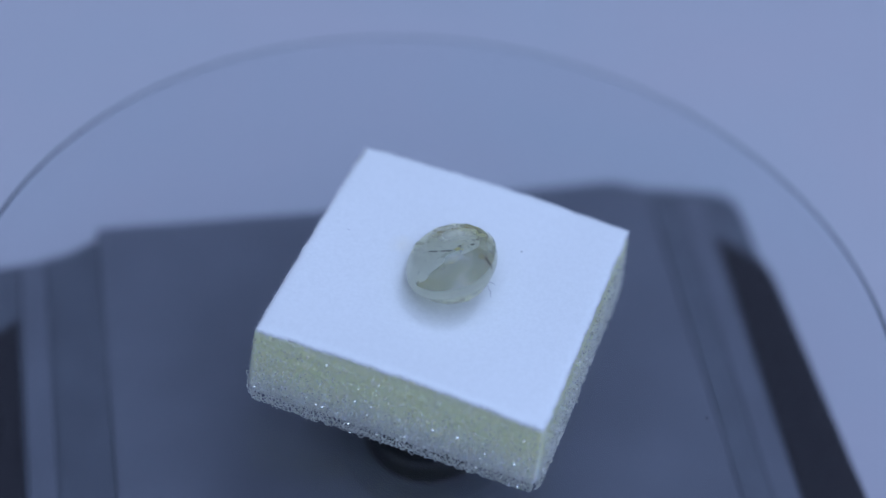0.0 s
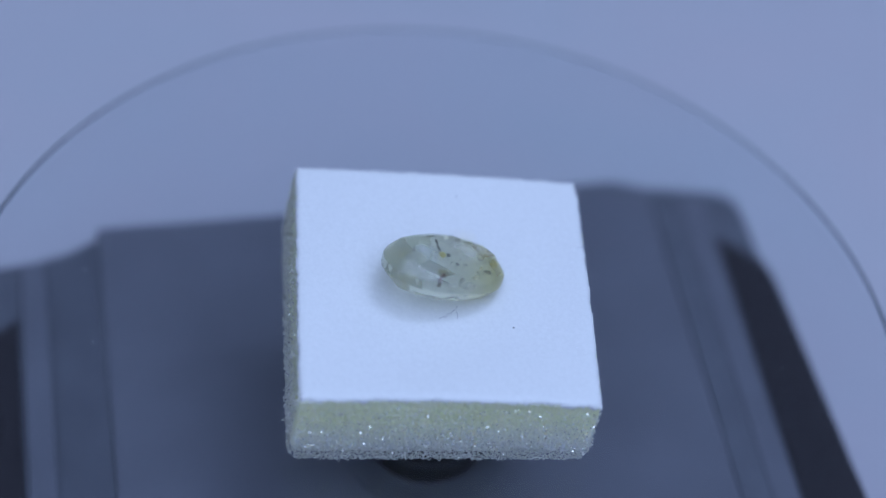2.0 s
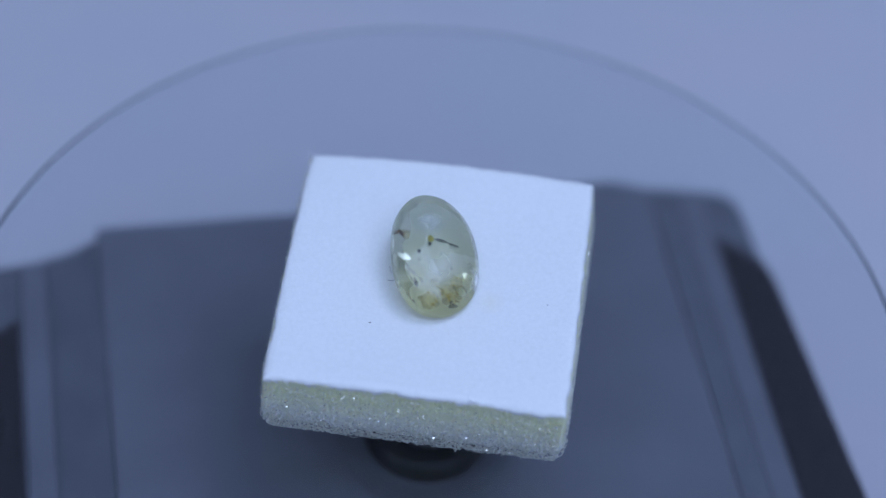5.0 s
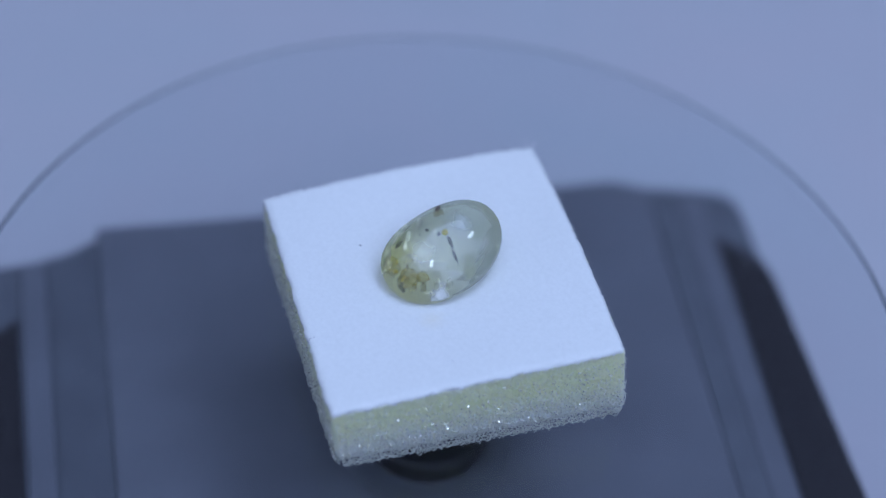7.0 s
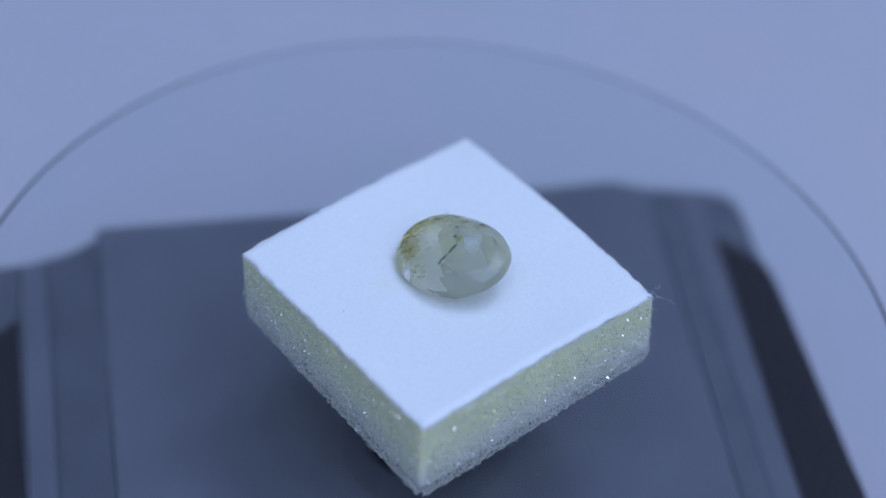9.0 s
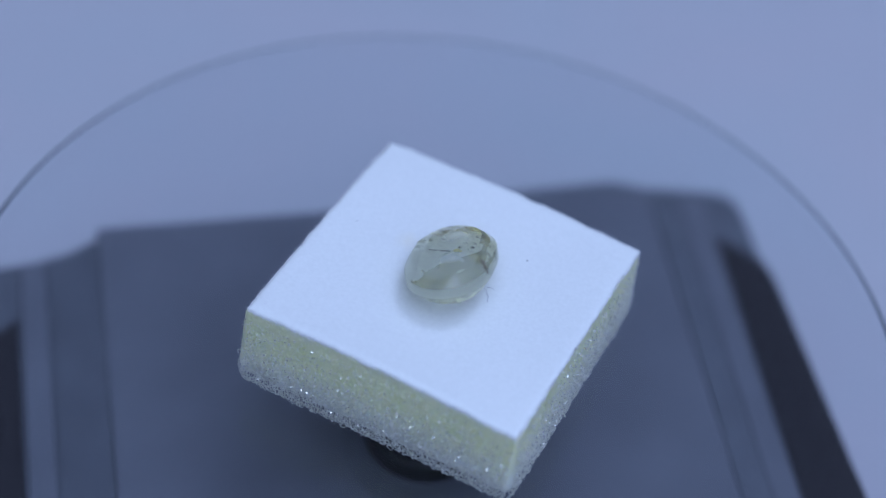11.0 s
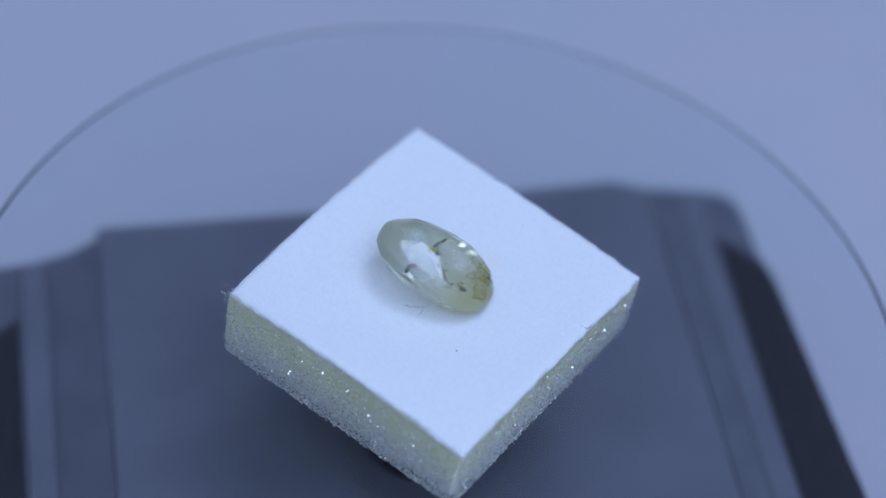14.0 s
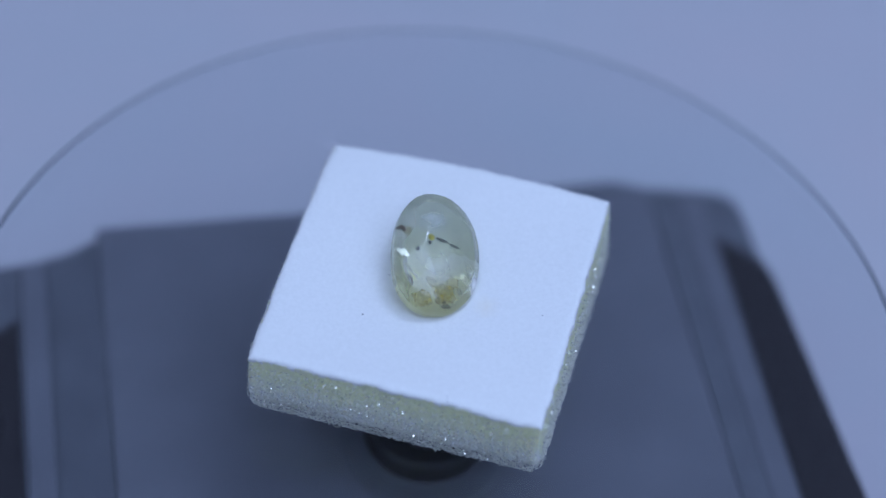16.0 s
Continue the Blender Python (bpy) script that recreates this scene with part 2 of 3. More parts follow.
# ---- the room ----
def room():
    for name, box, mat in (("floor", (-1.6, 1.6, -1.6, 1.6, -0.05, 0.0), FLOOR), ("ceiling", (-1.6, 1.6, -1.6, 1.6, 2.4, 2.5), PAINT),
                           ("wall_north", (-1.7, 1.7, 1.6, 1.7, 0, 2.4), PAINT), ("wall_south", (-1.7, 1.7, -1.7, -1.6, 0, 2.4), PAINT),
                           ("wall_east", (1.6, 1.7, -1.6, 1.6, 0, 2.4), PAINT), ("wall_west", (-1.7, -1.6, -1.6, 1.6, 0, 2.4), PAINT)):
        tagged(part(name, from_bm(name, box_bm(*box), mat)), "plain pale painted " + name.split("_")[0], name.split("_")[0], kind="structure")
    n, verts, faces = 60, [], []
    for j in range(n + 1):
        for i in range(n + 1):
            x, y = -1.6 + 3.2 * i / n, -1.6 + 3.2 * j / n
            verts.append((x, y, TABLE))
    for j in range(n):
        for i in range(n):
            a = j * (n + 1) + i
            faces.append((a, a + 1, a + n + 2, a + n + 1))
    me = mesh_of("tabletop", verts, faces, [SHEET], True)
    top = part("tabletop", me)
    th = top.modifiers.new("thickness", "SOLIDIFY")
    th.thickness, th.offset = 0.03, -1
    tagged(top, "matt white sheet covering the whole table", "tabletop", kind="structure")


room()


# ---- the turntable ----
BZ = -26.0          # top of the turntable's housing, mm under the pad's top
YAW = 13.5


def prism(profile, v0, v1, bevel=0.0):
    """A bar with a (u, z) outline in mm, running from v0 to v1."""
    bm = bmesh.new()
    ring = [[bm.verts.new((u * MM, v * MM, z * MM)) for u, z in profile] for v in (v0, v1)]
    n = len(profile)
    bm.faces.new(ring[0])
    bm.faces.new(ring[1][::-1])
    for i in range(n):
        j = (i + 1) % n
        bm.faces.new((ring[0][i], ring[1][i], ring[1][j], ring[0][j]))
    if bevel:
        bmesh.ops.recalc_face_normals(bm, faces=bm.faces)
        bmesh.ops.bevel(bm, geom=bm.edges[:], offset=bevel * MM, segments=2, profile=0.5, affect="EDGES")
    return bm


def plan_prism(outline, z0, z1, bevel=0.0):
    """A plate with a (u, v) outline in mm between two heights."""
    bm = bmesh.new()
    lo = [bm.verts.new((u * MM, v * MM, z0 * MM)) for u, v in outline]
    hi = [bm.verts.new((u * MM, v * MM, z1 * MM)) for u, v in outline]
    n = len(outline)
    bm.faces.new(lo[::-1])
    bm.faces.new(hi)
    for i in range(n):
        j = (i + 1) % n
        bm.faces.new((lo[i], lo[j], hi[j], hi[i]))
    if bevel:
        bmesh.ops.recalc_face_normals(bm, faces=bm.faces)
        bmesh.ops.bevel(bm, geom=bm.edges[:], offset=bevel * MM, segments=2, profile=0.5, affect="EDGES")
    return bm


def turntable_base():
    base = new("display_turntable")
    base.matrix_world = pose(0, 0, Z0, 0, 0, YAW)
    foot = (TABLE - Z0) / MM
    part("housing", from_bm("housing", plan_prism([(-47.4, -36), (45.9, -36), (43.0, 30.5), (42.7, 32.6), (41.2, 34.2), (37.6, 35.1), (32.2, 36.0), (30.3, 36.9), (28.6, 37.5), (20.1, 37.3), (-7.0, 35.8), (-24.0, 35.2), (-31.8, 34.7), (-33.6, 33.8), (-35.6, 32.7), (-39.3, 31.7), (-44.0, 31.2), (-46.6, 30.0)], foot, BZ - 2.4, 0.8), BODY), base,
         "dark grey plastic housing")
    part("top_panel", from_bm("top_panel", prism([(-32.4, BZ - 2.8), (32.2, BZ - 2.8), (31.4, BZ - 0.1), (30.9, BZ), (-31.6, BZ), (-32.1, BZ - 0.1)], -35.5, 33.6, 0.15), PANEL), base,
         "satin dark grey top panel")
    # stepped rails beside the panel
    part("rail", from_bm("rail", prism([(32.25, BZ - 2.8), (35.2, BZ - 2.8), (35.0, BZ - 1.0), (31.75, BZ - 0.8)], -35.5, 33.0, 0.08), BODY), base)
    part("rail", from_bm("rail", prism([(35.35, BZ - 2.8), (38.4, BZ - 2.8), (38.2, BZ - 1.6), (35.15, BZ - 1.25)], -35.5, 33.0, 0.08), PANEL), base)
    part("rail", from_bm("rail", prism([(-37.9, BZ - 2.8), (-32.45, BZ - 2.8), (-32.2, BZ - 0.45), (-37.8, BZ - 2.3)], -35.5, 30.6, 0.1), BODY), base)
    part("rail", from_bm("rail", prism([(-41.0, BZ - 2.8), (-37.95, BZ - 2.8), (-38.0, BZ - 1.8), (-40.8, BZ - 1.6)], -35.5, 30.6, 0.2), PANEL), base)
    # glossy black insets along both sides
    part("side_inset", from_bm("side_inset", plan_prism([(38.6, -35.6), (46.7, -35.6), (43.9, 20.0), (43.3, 22.5), (38.3, 27.5)], BZ - 9, BZ - 2.2, 0.3), BLACK), base, "black side inset")
    part("side_inset", from_bm("side_inset", plan_prism([(-47.6, -35.6), (-41.2, -35.6), (-41.2, 23.4), (-46.8, 19.0)], BZ - 9, BZ - 2.2, 0.3), BLACK), base, "black side inset")
    v, f = lathe([(r * MM, z * MM) for r, z in ((8.8, BZ - 0.3), (8.8, BZ + 0.25), (8.5, BZ + 0.35), (6.5, BZ + 0.35), (6.4, BZ - 0.3))], 64)
    part("hub_plate", mesh_of("hub_plate", v, f, [BODY], False), base)
    v, f = lathe([(r * MM, z * MM) for r, z in ((6.4, BZ), (6.4, BZ + 2.2), (6.0, BZ + 2.8), (3.2, BZ + 2.9))], 64, 0.2 * MM, 1.1 * MM)
    part("hub", mesh_of("hub", v, f, [RUBBER], False), base, "black round rubber hub")
    v, f = lathe([(r * MM, z * MM) for r, z in ((3.0, BZ + 2.6), (3.0, -15), (3.0, -9.85))], 48)
    part("spindle", mesh_of("spindle", v, f, [STEEL], True), base, "dull grey spindle")
    return tagged(base, "dark grey turntable housing with black side insets on a white table", "turntable")


def tilt_disc(x, y):
    return -0.0198 * x - 0.0143 * y


def turntable_disc():
    """Clear round plate, wobbling a little as it turns."""
    R, T = 46.6, 1.2
    prof = [(0.6, -T), (R - 0.2, -T), (R, -T + 0.2), (R, -0.25), (R - 0.50, 0.0), (0.6, 0.0)]
    v, f = lathe(prof, 256)
    verts = [(x * MM, y * MM, (-8.55 + z + tilt_disc(x, y)) * MM) for x, y, z in v]
    ob = new("turntable_plate")
    edge = [q for q in f if len(q) == 4 and min(math.hypot(*v[i][:2]) for i in q) > R - 1.0 and max(v[i][2] for i in q) > -0.01]
    rest = [q for q in f if q not in set(edge)]
    part("sheet", mesh_of("sheet", verts, rest, [ACRYLIC]), ob, "clear acrylic sheet")
    part("rim", mesh_of("rim", verts, edge, [RIM], True), ob, "darker polished rim")
    return tagged(ob, "clear round acrylic plate turning above the dark housing", "turntable plate")


base = turntable_base()
disc = turntable_disc()

# ---- the display pad ----
TOP = [Vector(p) for p in ((-16.62, -9.57, 1.36), (-8.92, 17.23, -0.60), (17.97, 9.49, -1.01), (10.55, -17.26, 0.25))]
LOW = [Vector(p) for p in ((-16.9, -10.2, -7.85), (-9.0, 15.9, -8.65), (17.5, 8.6, -8.95), (10.3, -17.7, -8.25))]


def slab(u, v, w):
    """A point of the pad in mm: u and v from -1 to 1 across it, w from 0 at the top to 1 at the bottom."""
    k = 1 - 0.007 * abs(u * v) ** 10
    s, t = (u * k + 1) / 2, (v * k + 1) / 2

    def quad(c):
        return c[0] * (1 - s) * (1 - t) + c[1] * (1 - s) * t + c[2] * s * t + c[3] * s * (1 - t)
    top = quad(TOP)
    top.z += (0.42 if v > 0 else 0.68) * (1 - u * u) * v * v + (0.62 if u > 0 else 0.20) * (1 - v * v) * u * u
    return top.lerp(quad(LOW), w)


def felt_mesh():
    n, verts, faces = 110, [], []
    for j in range(n + 1):
        for i in range(n + 1):
            u, v = 2 * i / n - 1, 2 * j / n - 1
            p = slab(u, v, 0.0)
            e = max(abs(u), abs(v))
            p.z -= 0.24 * max(0, (e - 0.94) / 0.06) ** 2.4
            p.z += 0.10 * noise.noise(p * 0.18) + 0.025 * noise.noise(p * 2.1)
            edge = e > 0.985
            if edge:
                p.x += 0.16 * noise.noise(p * 0.8) + 0.10 * noise.noise(p * 2.6)
                p.y += 0.16 * noise.noise(p * 0.8 + Vector((9, 3, 1))) + 0.10 * noise.noise(p * 2.6 + Vector((4, 8, 2)))
            verts.append(p * MM)
    for j in range(n):
        for i in range(n):
            a = j * (n + 1) + i
            faces.append((a, a + n + 1, a + n + 2, a + 1))
    rim = [i for i in range(n + 1)] + [j * (n + 1) + n for j in range(1, n + 1)] + [n * (n + 1) + i for i in range(n - 1, -1, -1)] + [j * (n + 1) for j in range(n - 1, 0, -1)]
    o = len(verts)
    c = Vector((0.7, 0.0, 0)) * MM
    for depth, push in ((0.28, 1.003), (0.62, 0.997)):
        for k in rim:
            p = verts[k]
            q = Vector(p) / MM
            wob = 0.10 * noise.noise(q * 0.9) + 0.06 * noise.noise(q * 3)
            verts.append(Vector(((p.x - c.x) * push + c.x, (p.y - c.y) * push + c.y, p.z - (depth + wob) * MM)))
    m = len(rim)
    for i in range(m):
        j = (i + 1) % m
        faces.append((rim[i], rim[j], o + j, o + i))
        faces.append((o + i, o + j, o + m + j, o + m + i))
    faces.append(tuple(o + m + i for i in range(m)))
    return mesh_of("felt_top", verts, faces, [FELT], True)


SIDES = (((-1, -1), (-1, 1)), ((-1, 1), (1, 1)), ((1, 1), (1, -1)), ((1, -1), (-1, -1)))


def side_point(k, s, w):
    (u0, v0), (u1, v1) = SIDES[k]
    return slab(u0 + (u1 - u0) * s, v0 + (v1 - v0) * s, w)


def outward(k, s):
    a, b = side_point(k, max(0, s - 0.02), 0.5), side_point(k, min(1, s + 0.02), 0.5)
    d = (b - a).normalized()
    return Vector((-d.y, d.x, 0))


def foam_mesh():
    """Porous sides: cells about 0.4 mm wide with thin walls, torn at the lower edge."""
    cols, rows = 330, 95
    verts, faces = [], []
    w0 = 0.055
    ring = cols * 4
    for r in range(rows + 1):
        w = w0 + (0.935 - w0) * r / rows
        for k in range(4):
            out = [outward(k, c / cols) for c in range(cols)]
            for c in range(cols):
                p = side_point(k, c / cols, w)
                q = p * 2.3
                d = noise.voronoi(q)[0]
                wall = d[1] - d[0]
                open_ = 0.12 + 0.50 * max(0.0, (w - 0.35) / 0.50) ** 1.3
                dep = -open_ * min(1.0, wall * 1.7) + 0.10 * noise.noise(p * 0.9) + 0.05 * noise.noise(p * 4.0)
                corner = min(c, cols - c) / cols
                dep *= min(1.0, 0.3 + corner * 30)
                dep += 0.05 + 0.50 * w ** 0.7
                p = p + out[c] * dep
                if w > 0.80:
                    p = p - out[c] * (0.55 * ((w - 0.80) / 0.135) ** 1.6)
                if r == rows:
                    p.z += 0.35 * noise.noise(p * 2.2) * 0.5 - 0.05
                verts.append(p * MM)
    for r in range(rows):
        for c in range(ring):
            n = (c + 1) % ring
            a, b = r * ring, (r + 1) * ring
            faces.append((a + c, a + n, b + n, b + c))
    faces.append(tuple(range(ring - 1, -1, -1)))
    faces.append(tuple(range(rows * ring, (rows + 1) * ring)))
    return mesh_of("foam_block", verts, faces, [FOAM], True)


def strut_mesh():
    """The torn open cells: a net of thin struts over the lower sides, several cells deep along the bottom edge, with loose splinters."""
    rnd = random.Random(5)
    store = [[], []]
    pitch = 0.45

    def rod(p, q, radius):
        d = (q - p)
        if d.length < 1e-6:
            return
        mid = (p + q) / 2 + Vector((rnd.gauss(0, 0.02), rnd.gauss(0, 0.02), rnd.gauss(0, 0.02)))
        o = len(store[0])
        u = d.orthogonal().normalized()
        v = d.normalized().cross(u)
        for c, k in ((p, 1.25), (mid, 0.8), (q, 1.25)):
            for j in range(3):
                a = 2.0944 * j
                store[0].append((c + (u * math.cos(a) + v * math.sin(a)) * (radius * k)) * MM)
        for i in (0, 3):
            for j in range(3):
                n = (j + 1) % 3
                store[1].append((o + i + j, o + i + n, o + i + 3 + n, o + i + 3 + j))

    def net(k, w_top, depth, keep, jag):
        """Brick-shaped honeycomb on one side, its knots jittered, every cell sharing its struts with the next."""
        length = (side_point(k, 1, 0.6) - side_point(k, 0, 0.6)).length
        cols = int(length / (pitch * 0.5))
        rows = int((1.0 - w_top) * 9.2 / (pitch * 0.82))
        knots = {}
        for r in range(rows + 1):
            for c in range(cols + 1):
                s = min(1.0, max(0.0, (c + rnd.gauss(0, 0.24)) / cols))
                w = w_top + (1.012 - w_top) * (r + 0.17 * (1 if (c + r) % 2 else -1) + rnd.gauss(0, 0.14)) / rows
                o = outward(k, s)
                inset = depth + 0.30 * max(0.0, (w - 0.90) / 0.10) ** 2 * (depth < 0.2)
                p = side_point(k, s, w) + o * (0.10 + 0.50 * max(0.0, w) ** 0.7 - inset + rnd.gauss(0.02, 0.11))
                if r == rows:
                    p.z += rnd.uniform(-0.24, 0.26) * jag
                knots[r, c] = p
        for (r, c), p in knots.items():
            w = w_top + (1.0 - w_top) * r / rows
            thick = rnd.uniform(0.032, 0.052)
            full = min(1.0, keep + 1.9 * max(0.0, w - 0.5))
            if c < cols and rnd.random() < full * 0.97:
                rod(p, knots[r, c + 1], thick)
            if r < rows and (r + c) % 2 and rnd.random() < full * 0.97:
                rod(p, knots[r + 1, c], thick)
            if r == rows and rnd.random() < 0.10:
                rod(p, p + Vector((rnd.gauss(0, 0.16), rnd.gauss(0, 0.16), rnd.uniform(-0.14, 0.08))), 0.024)

    for k in range(4):
        net(k, 0.16, 0.0, 0.26, 1.0)
        net(k, 0.84, 0.36, 1.0, 0.8)
        net(k, 0.89, 0.75, 1.0, 0.6)
    # splinters standing off the cut faces
    for _ in range(3600):
        k, s = rnd.randrange(4), rnd.random()
        w = 0.96 - 0.88 * rnd.random() ** 1.5
        o = outward(k, s)
        p = side_point(k, s, w) + o * (0.04 + 0.50 * w ** 0.7)
        d = (o * 0.7 + Vector((rnd.gauss(0, 1), rnd.gauss(0, 1), rnd.gauss(0, 0.7))).normalized()) * rnd.uniform(0.08, 0.24)
        rod(p, p + d, rnd.uniform(0.014, 0.030))
    return mesh_of("foam_fringe", store[0], store[1], [STRUT], True)


def film_mesh():
    """Shiny scraps of cell film on the cut sides."""
    rnd = random.Random(21)
    verts, faces = [], []
    for _ in range(2500):
        k, s = rnd.randrange(4), rnd.random()
        w = 0.12 + 0.86 * rnd.random() ** 0.8
        o = outward(k, s)
        p = side_point(k, s, w) + o * (0.09 + 0.50 * w ** 0.7 + rnd.uniform(0.0, 0.10))
        n = (o * 0.6 + Vector((rnd.gauss(0, 0.6), rnd.gauss(0, 0.6), 0.3 + rnd.gauss(0, 0.6)))).normalized()
        u = n.orthogonal().normalized()
        v = n.cross(u)
        a0, q = rnd.uniform(0, 6.28), rnd.uniform(0.05, 0.14)
        i = len(verts)
        for j in range(4):
            a = a0 + 1.57 * j
            verts.append((p + (u * math.cos(a) + v * math.sin(a)) * q * rnd.uniform(0.6, 1.2) + n * (0.012 * (j % 2))) * MM)
        faces.append((i, i + 1, i + 2, i + 3))
    return mesh_of("cell_film", verts, faces, [FILM])


def fuzz_mesh():
    """Short loose fibres along the felt's edge and over its nap."""
    rnd = random.Random(8)
    store = [[], []]
    for _ in range(4200):
        k, s = rnd.randrange(4), rnd.random()
        p = side_point(k, s, rnd.uniform(0.02, 0.07))
        o = outward(k, s)
        p -= o * 0.15
        d = (o * rnd.uniform(0.2, 1.0) + Vector((rnd.gauss(0, 0.6), rnd.gauss(0, 0.6), rnd.gauss(0, 0.4)))).normalized() * rnd.uniform(0.10, 0.48)
        mid = p + d * 0.5 + Vector((rnd.gauss(0, 0.06), rnd.gauss(0, 0.06), rnd.gauss(0, 0.05)))
        add_to(store, tube([p * MM, mid * MM, (p + d) * MM], 0.017 * MM, 3))
    for _ in range(250):
        p = slab(rnd.uniform(-0.97, 0.97), rnd.uniform(-0.97, 0.97), 0.0)
        a = rnd.uniform(0, 6.28)
        d = Vector((math.cos(a), math.sin(a), 0)) * rnd.uniform(0.2, 0.5)
        add_to(store, tube([p * MM, (p + d * 0.5 + Vector((rnd.gauss(0, 0.05), rnd.gauss(0, 0.05), 0.05))) * MM, (p + d) * MM], 0.010 * MM, 3))
    # longer curled strands at one corner
    for _ in range(20):
        p = TOP[3] + Vector((rnd.gauss(-0.2, 0.7), rnd.gauss(0.3, 0.6), rnd.uniform(-0.5, 0.1)))
        a, length = rnd.uniform(3.6, 6.2), rnd.uniform(0.4, 1.0)
        path = []
        for _ in range(7):
            path.append(p * MM)
            a += rnd.gauss(0, 0.6)
            p = p + Vector((math.cos(a), math.sin(a), rnd.gauss(0.05, 0.35))) * (length / 6)
        add_to(store, tube(path, 0.016 * MM, 3))
    return mesh_of("felt_fuzz", store[0], store[1], [FIBRE], True)


def display_pad():
    pad = new("display_pad")
    part("felt_top", felt_mesh(), pad, "white felt facing")
    tagged(part("felt_fuzz", fuzz_mesh(), pad), "loose white felt fibres", kind="stuff")
    part("foam_block", foam_mesh(), pad, "cream porous foam")
    tagged(part("foam_fringe", strut_mesh(), pad), "glinting torn foam cells", kind="stuff")
    tagged(part("cell_film", film_mesh(), pad), "shiny scraps of foam cell film", kind="stuff")
    return tagged(pad, "square cream foam pad with white felt top on a clear plate", "display pad")


pad = display_pad()

# ---- the stone ----
def gem_mesh():
    rnd = random.Random(3)
    rings = [(0.86, 0.52, 8, 0.5), (0.62, 0.82, 16, 0.0), (0.18, 1.0, 32, 0.5), (-0.20, 1.0, 32, 0.5), (-0.66, 0.83, 16, 0.0), (-0.97, 0.50, 8, 0.5)]
    pts = []
    for z, r, n, off in rings:
        for k in range(n):
            a = 2 * math.pi * (k + off) / n + rnd.uniform(-0.06, 0.06) * (n < 32)
            rr = r * (1 + rnd.uniform(-0.035, 0.03) * (n < 32))
            rr *= 1 + 0.018 * math.sin(3 * a + 0.6)
            ca, sa = math.cos(a), math.sin(a)
            ca, sa = math.copysign(abs(ca) ** 0.90, ca), math.copysign(abs(sa) ** 0.94, sa)
            pts.append((rr * ca * GS.x, rr * sa * GS.y, (z + rnd.uniform(-0.03, 0.03) * (8 < n < 32)) * GS.z))
    bm = bmesh.new()
    for p in pts:
        bm.verts.new(in_gem(*p))
    bmesh.ops.convex_hull(bm, input=bm.verts[:])
    for n, keep in (((0.08, 0.44, 0.895), 0.905), ((-0.12, 0.30, 0.95), 0.90), ((0.36, -0.05, 0.93), 0.94)):
        n = Vector(n).normalized()
        reach = Vector((n.x * GS.x, n.y * GS.y, n.z * GS.z)).length * keep
        cut = bmesh.ops.bisect_plane(bm, geom=bm.verts[:] + bm.edges[:] + bm.faces[:], plane_co=in_gem(*(n * reach)), plane_no=GR @ n, clear_outer=True)
        bmesh.ops.holes_fill(bm, edges=[e for e in cut["geom_cut"] if isinstance(e, bmesh.types.BMEdge)])
    bmesh.ops.dissolve_limit(bm, angle_limit=radians(3), verts=bm.verts[:], edges=bm.edges[:])
    bmesh.ops.remove_doubles(bm, verts=bm.verts[:], dist=0.30 * MM)
    bmesh.ops.bevel(bm, geom=bm.edges[:], offset=0.07 * MM, segments=3, profile=0.5, affect="EDGES", clamp_overlap=True)
    return from_bm("gemstone", bm, GEM)


def blob(name, at, size, mat, parent, seed, spin=0.0, label=""):
    """A small ragged grain inside the stone, sizes in mm along the stone's axes."""
    bm = bmesh.new()
    bmesh.ops.create_icosphere(bm, subdivisions=3, radius=1)
    c, s = math.cos(radians(spin)), math.sin(radians(spin))
    for v in bm.verts:
        k = 1 + 0.45 * noise.noise(v.co * 1.7 + Vector((seed, 2 * seed, 0))) + 0.25 * noise.noise(v.co * 4.1 + Vector((seed, 0, 5)))
        p = Vector((v.co.x * size[0], v.co.y * size[1], v.co.z * size[2])) * k
        v.co = in_gem(at[0] + p.x * c - p.y * s, at[1] + p.x * s + p.y * c, at[2] + p.z)
    return part(name, from_bm(name, bm, mat, True), parent, label)


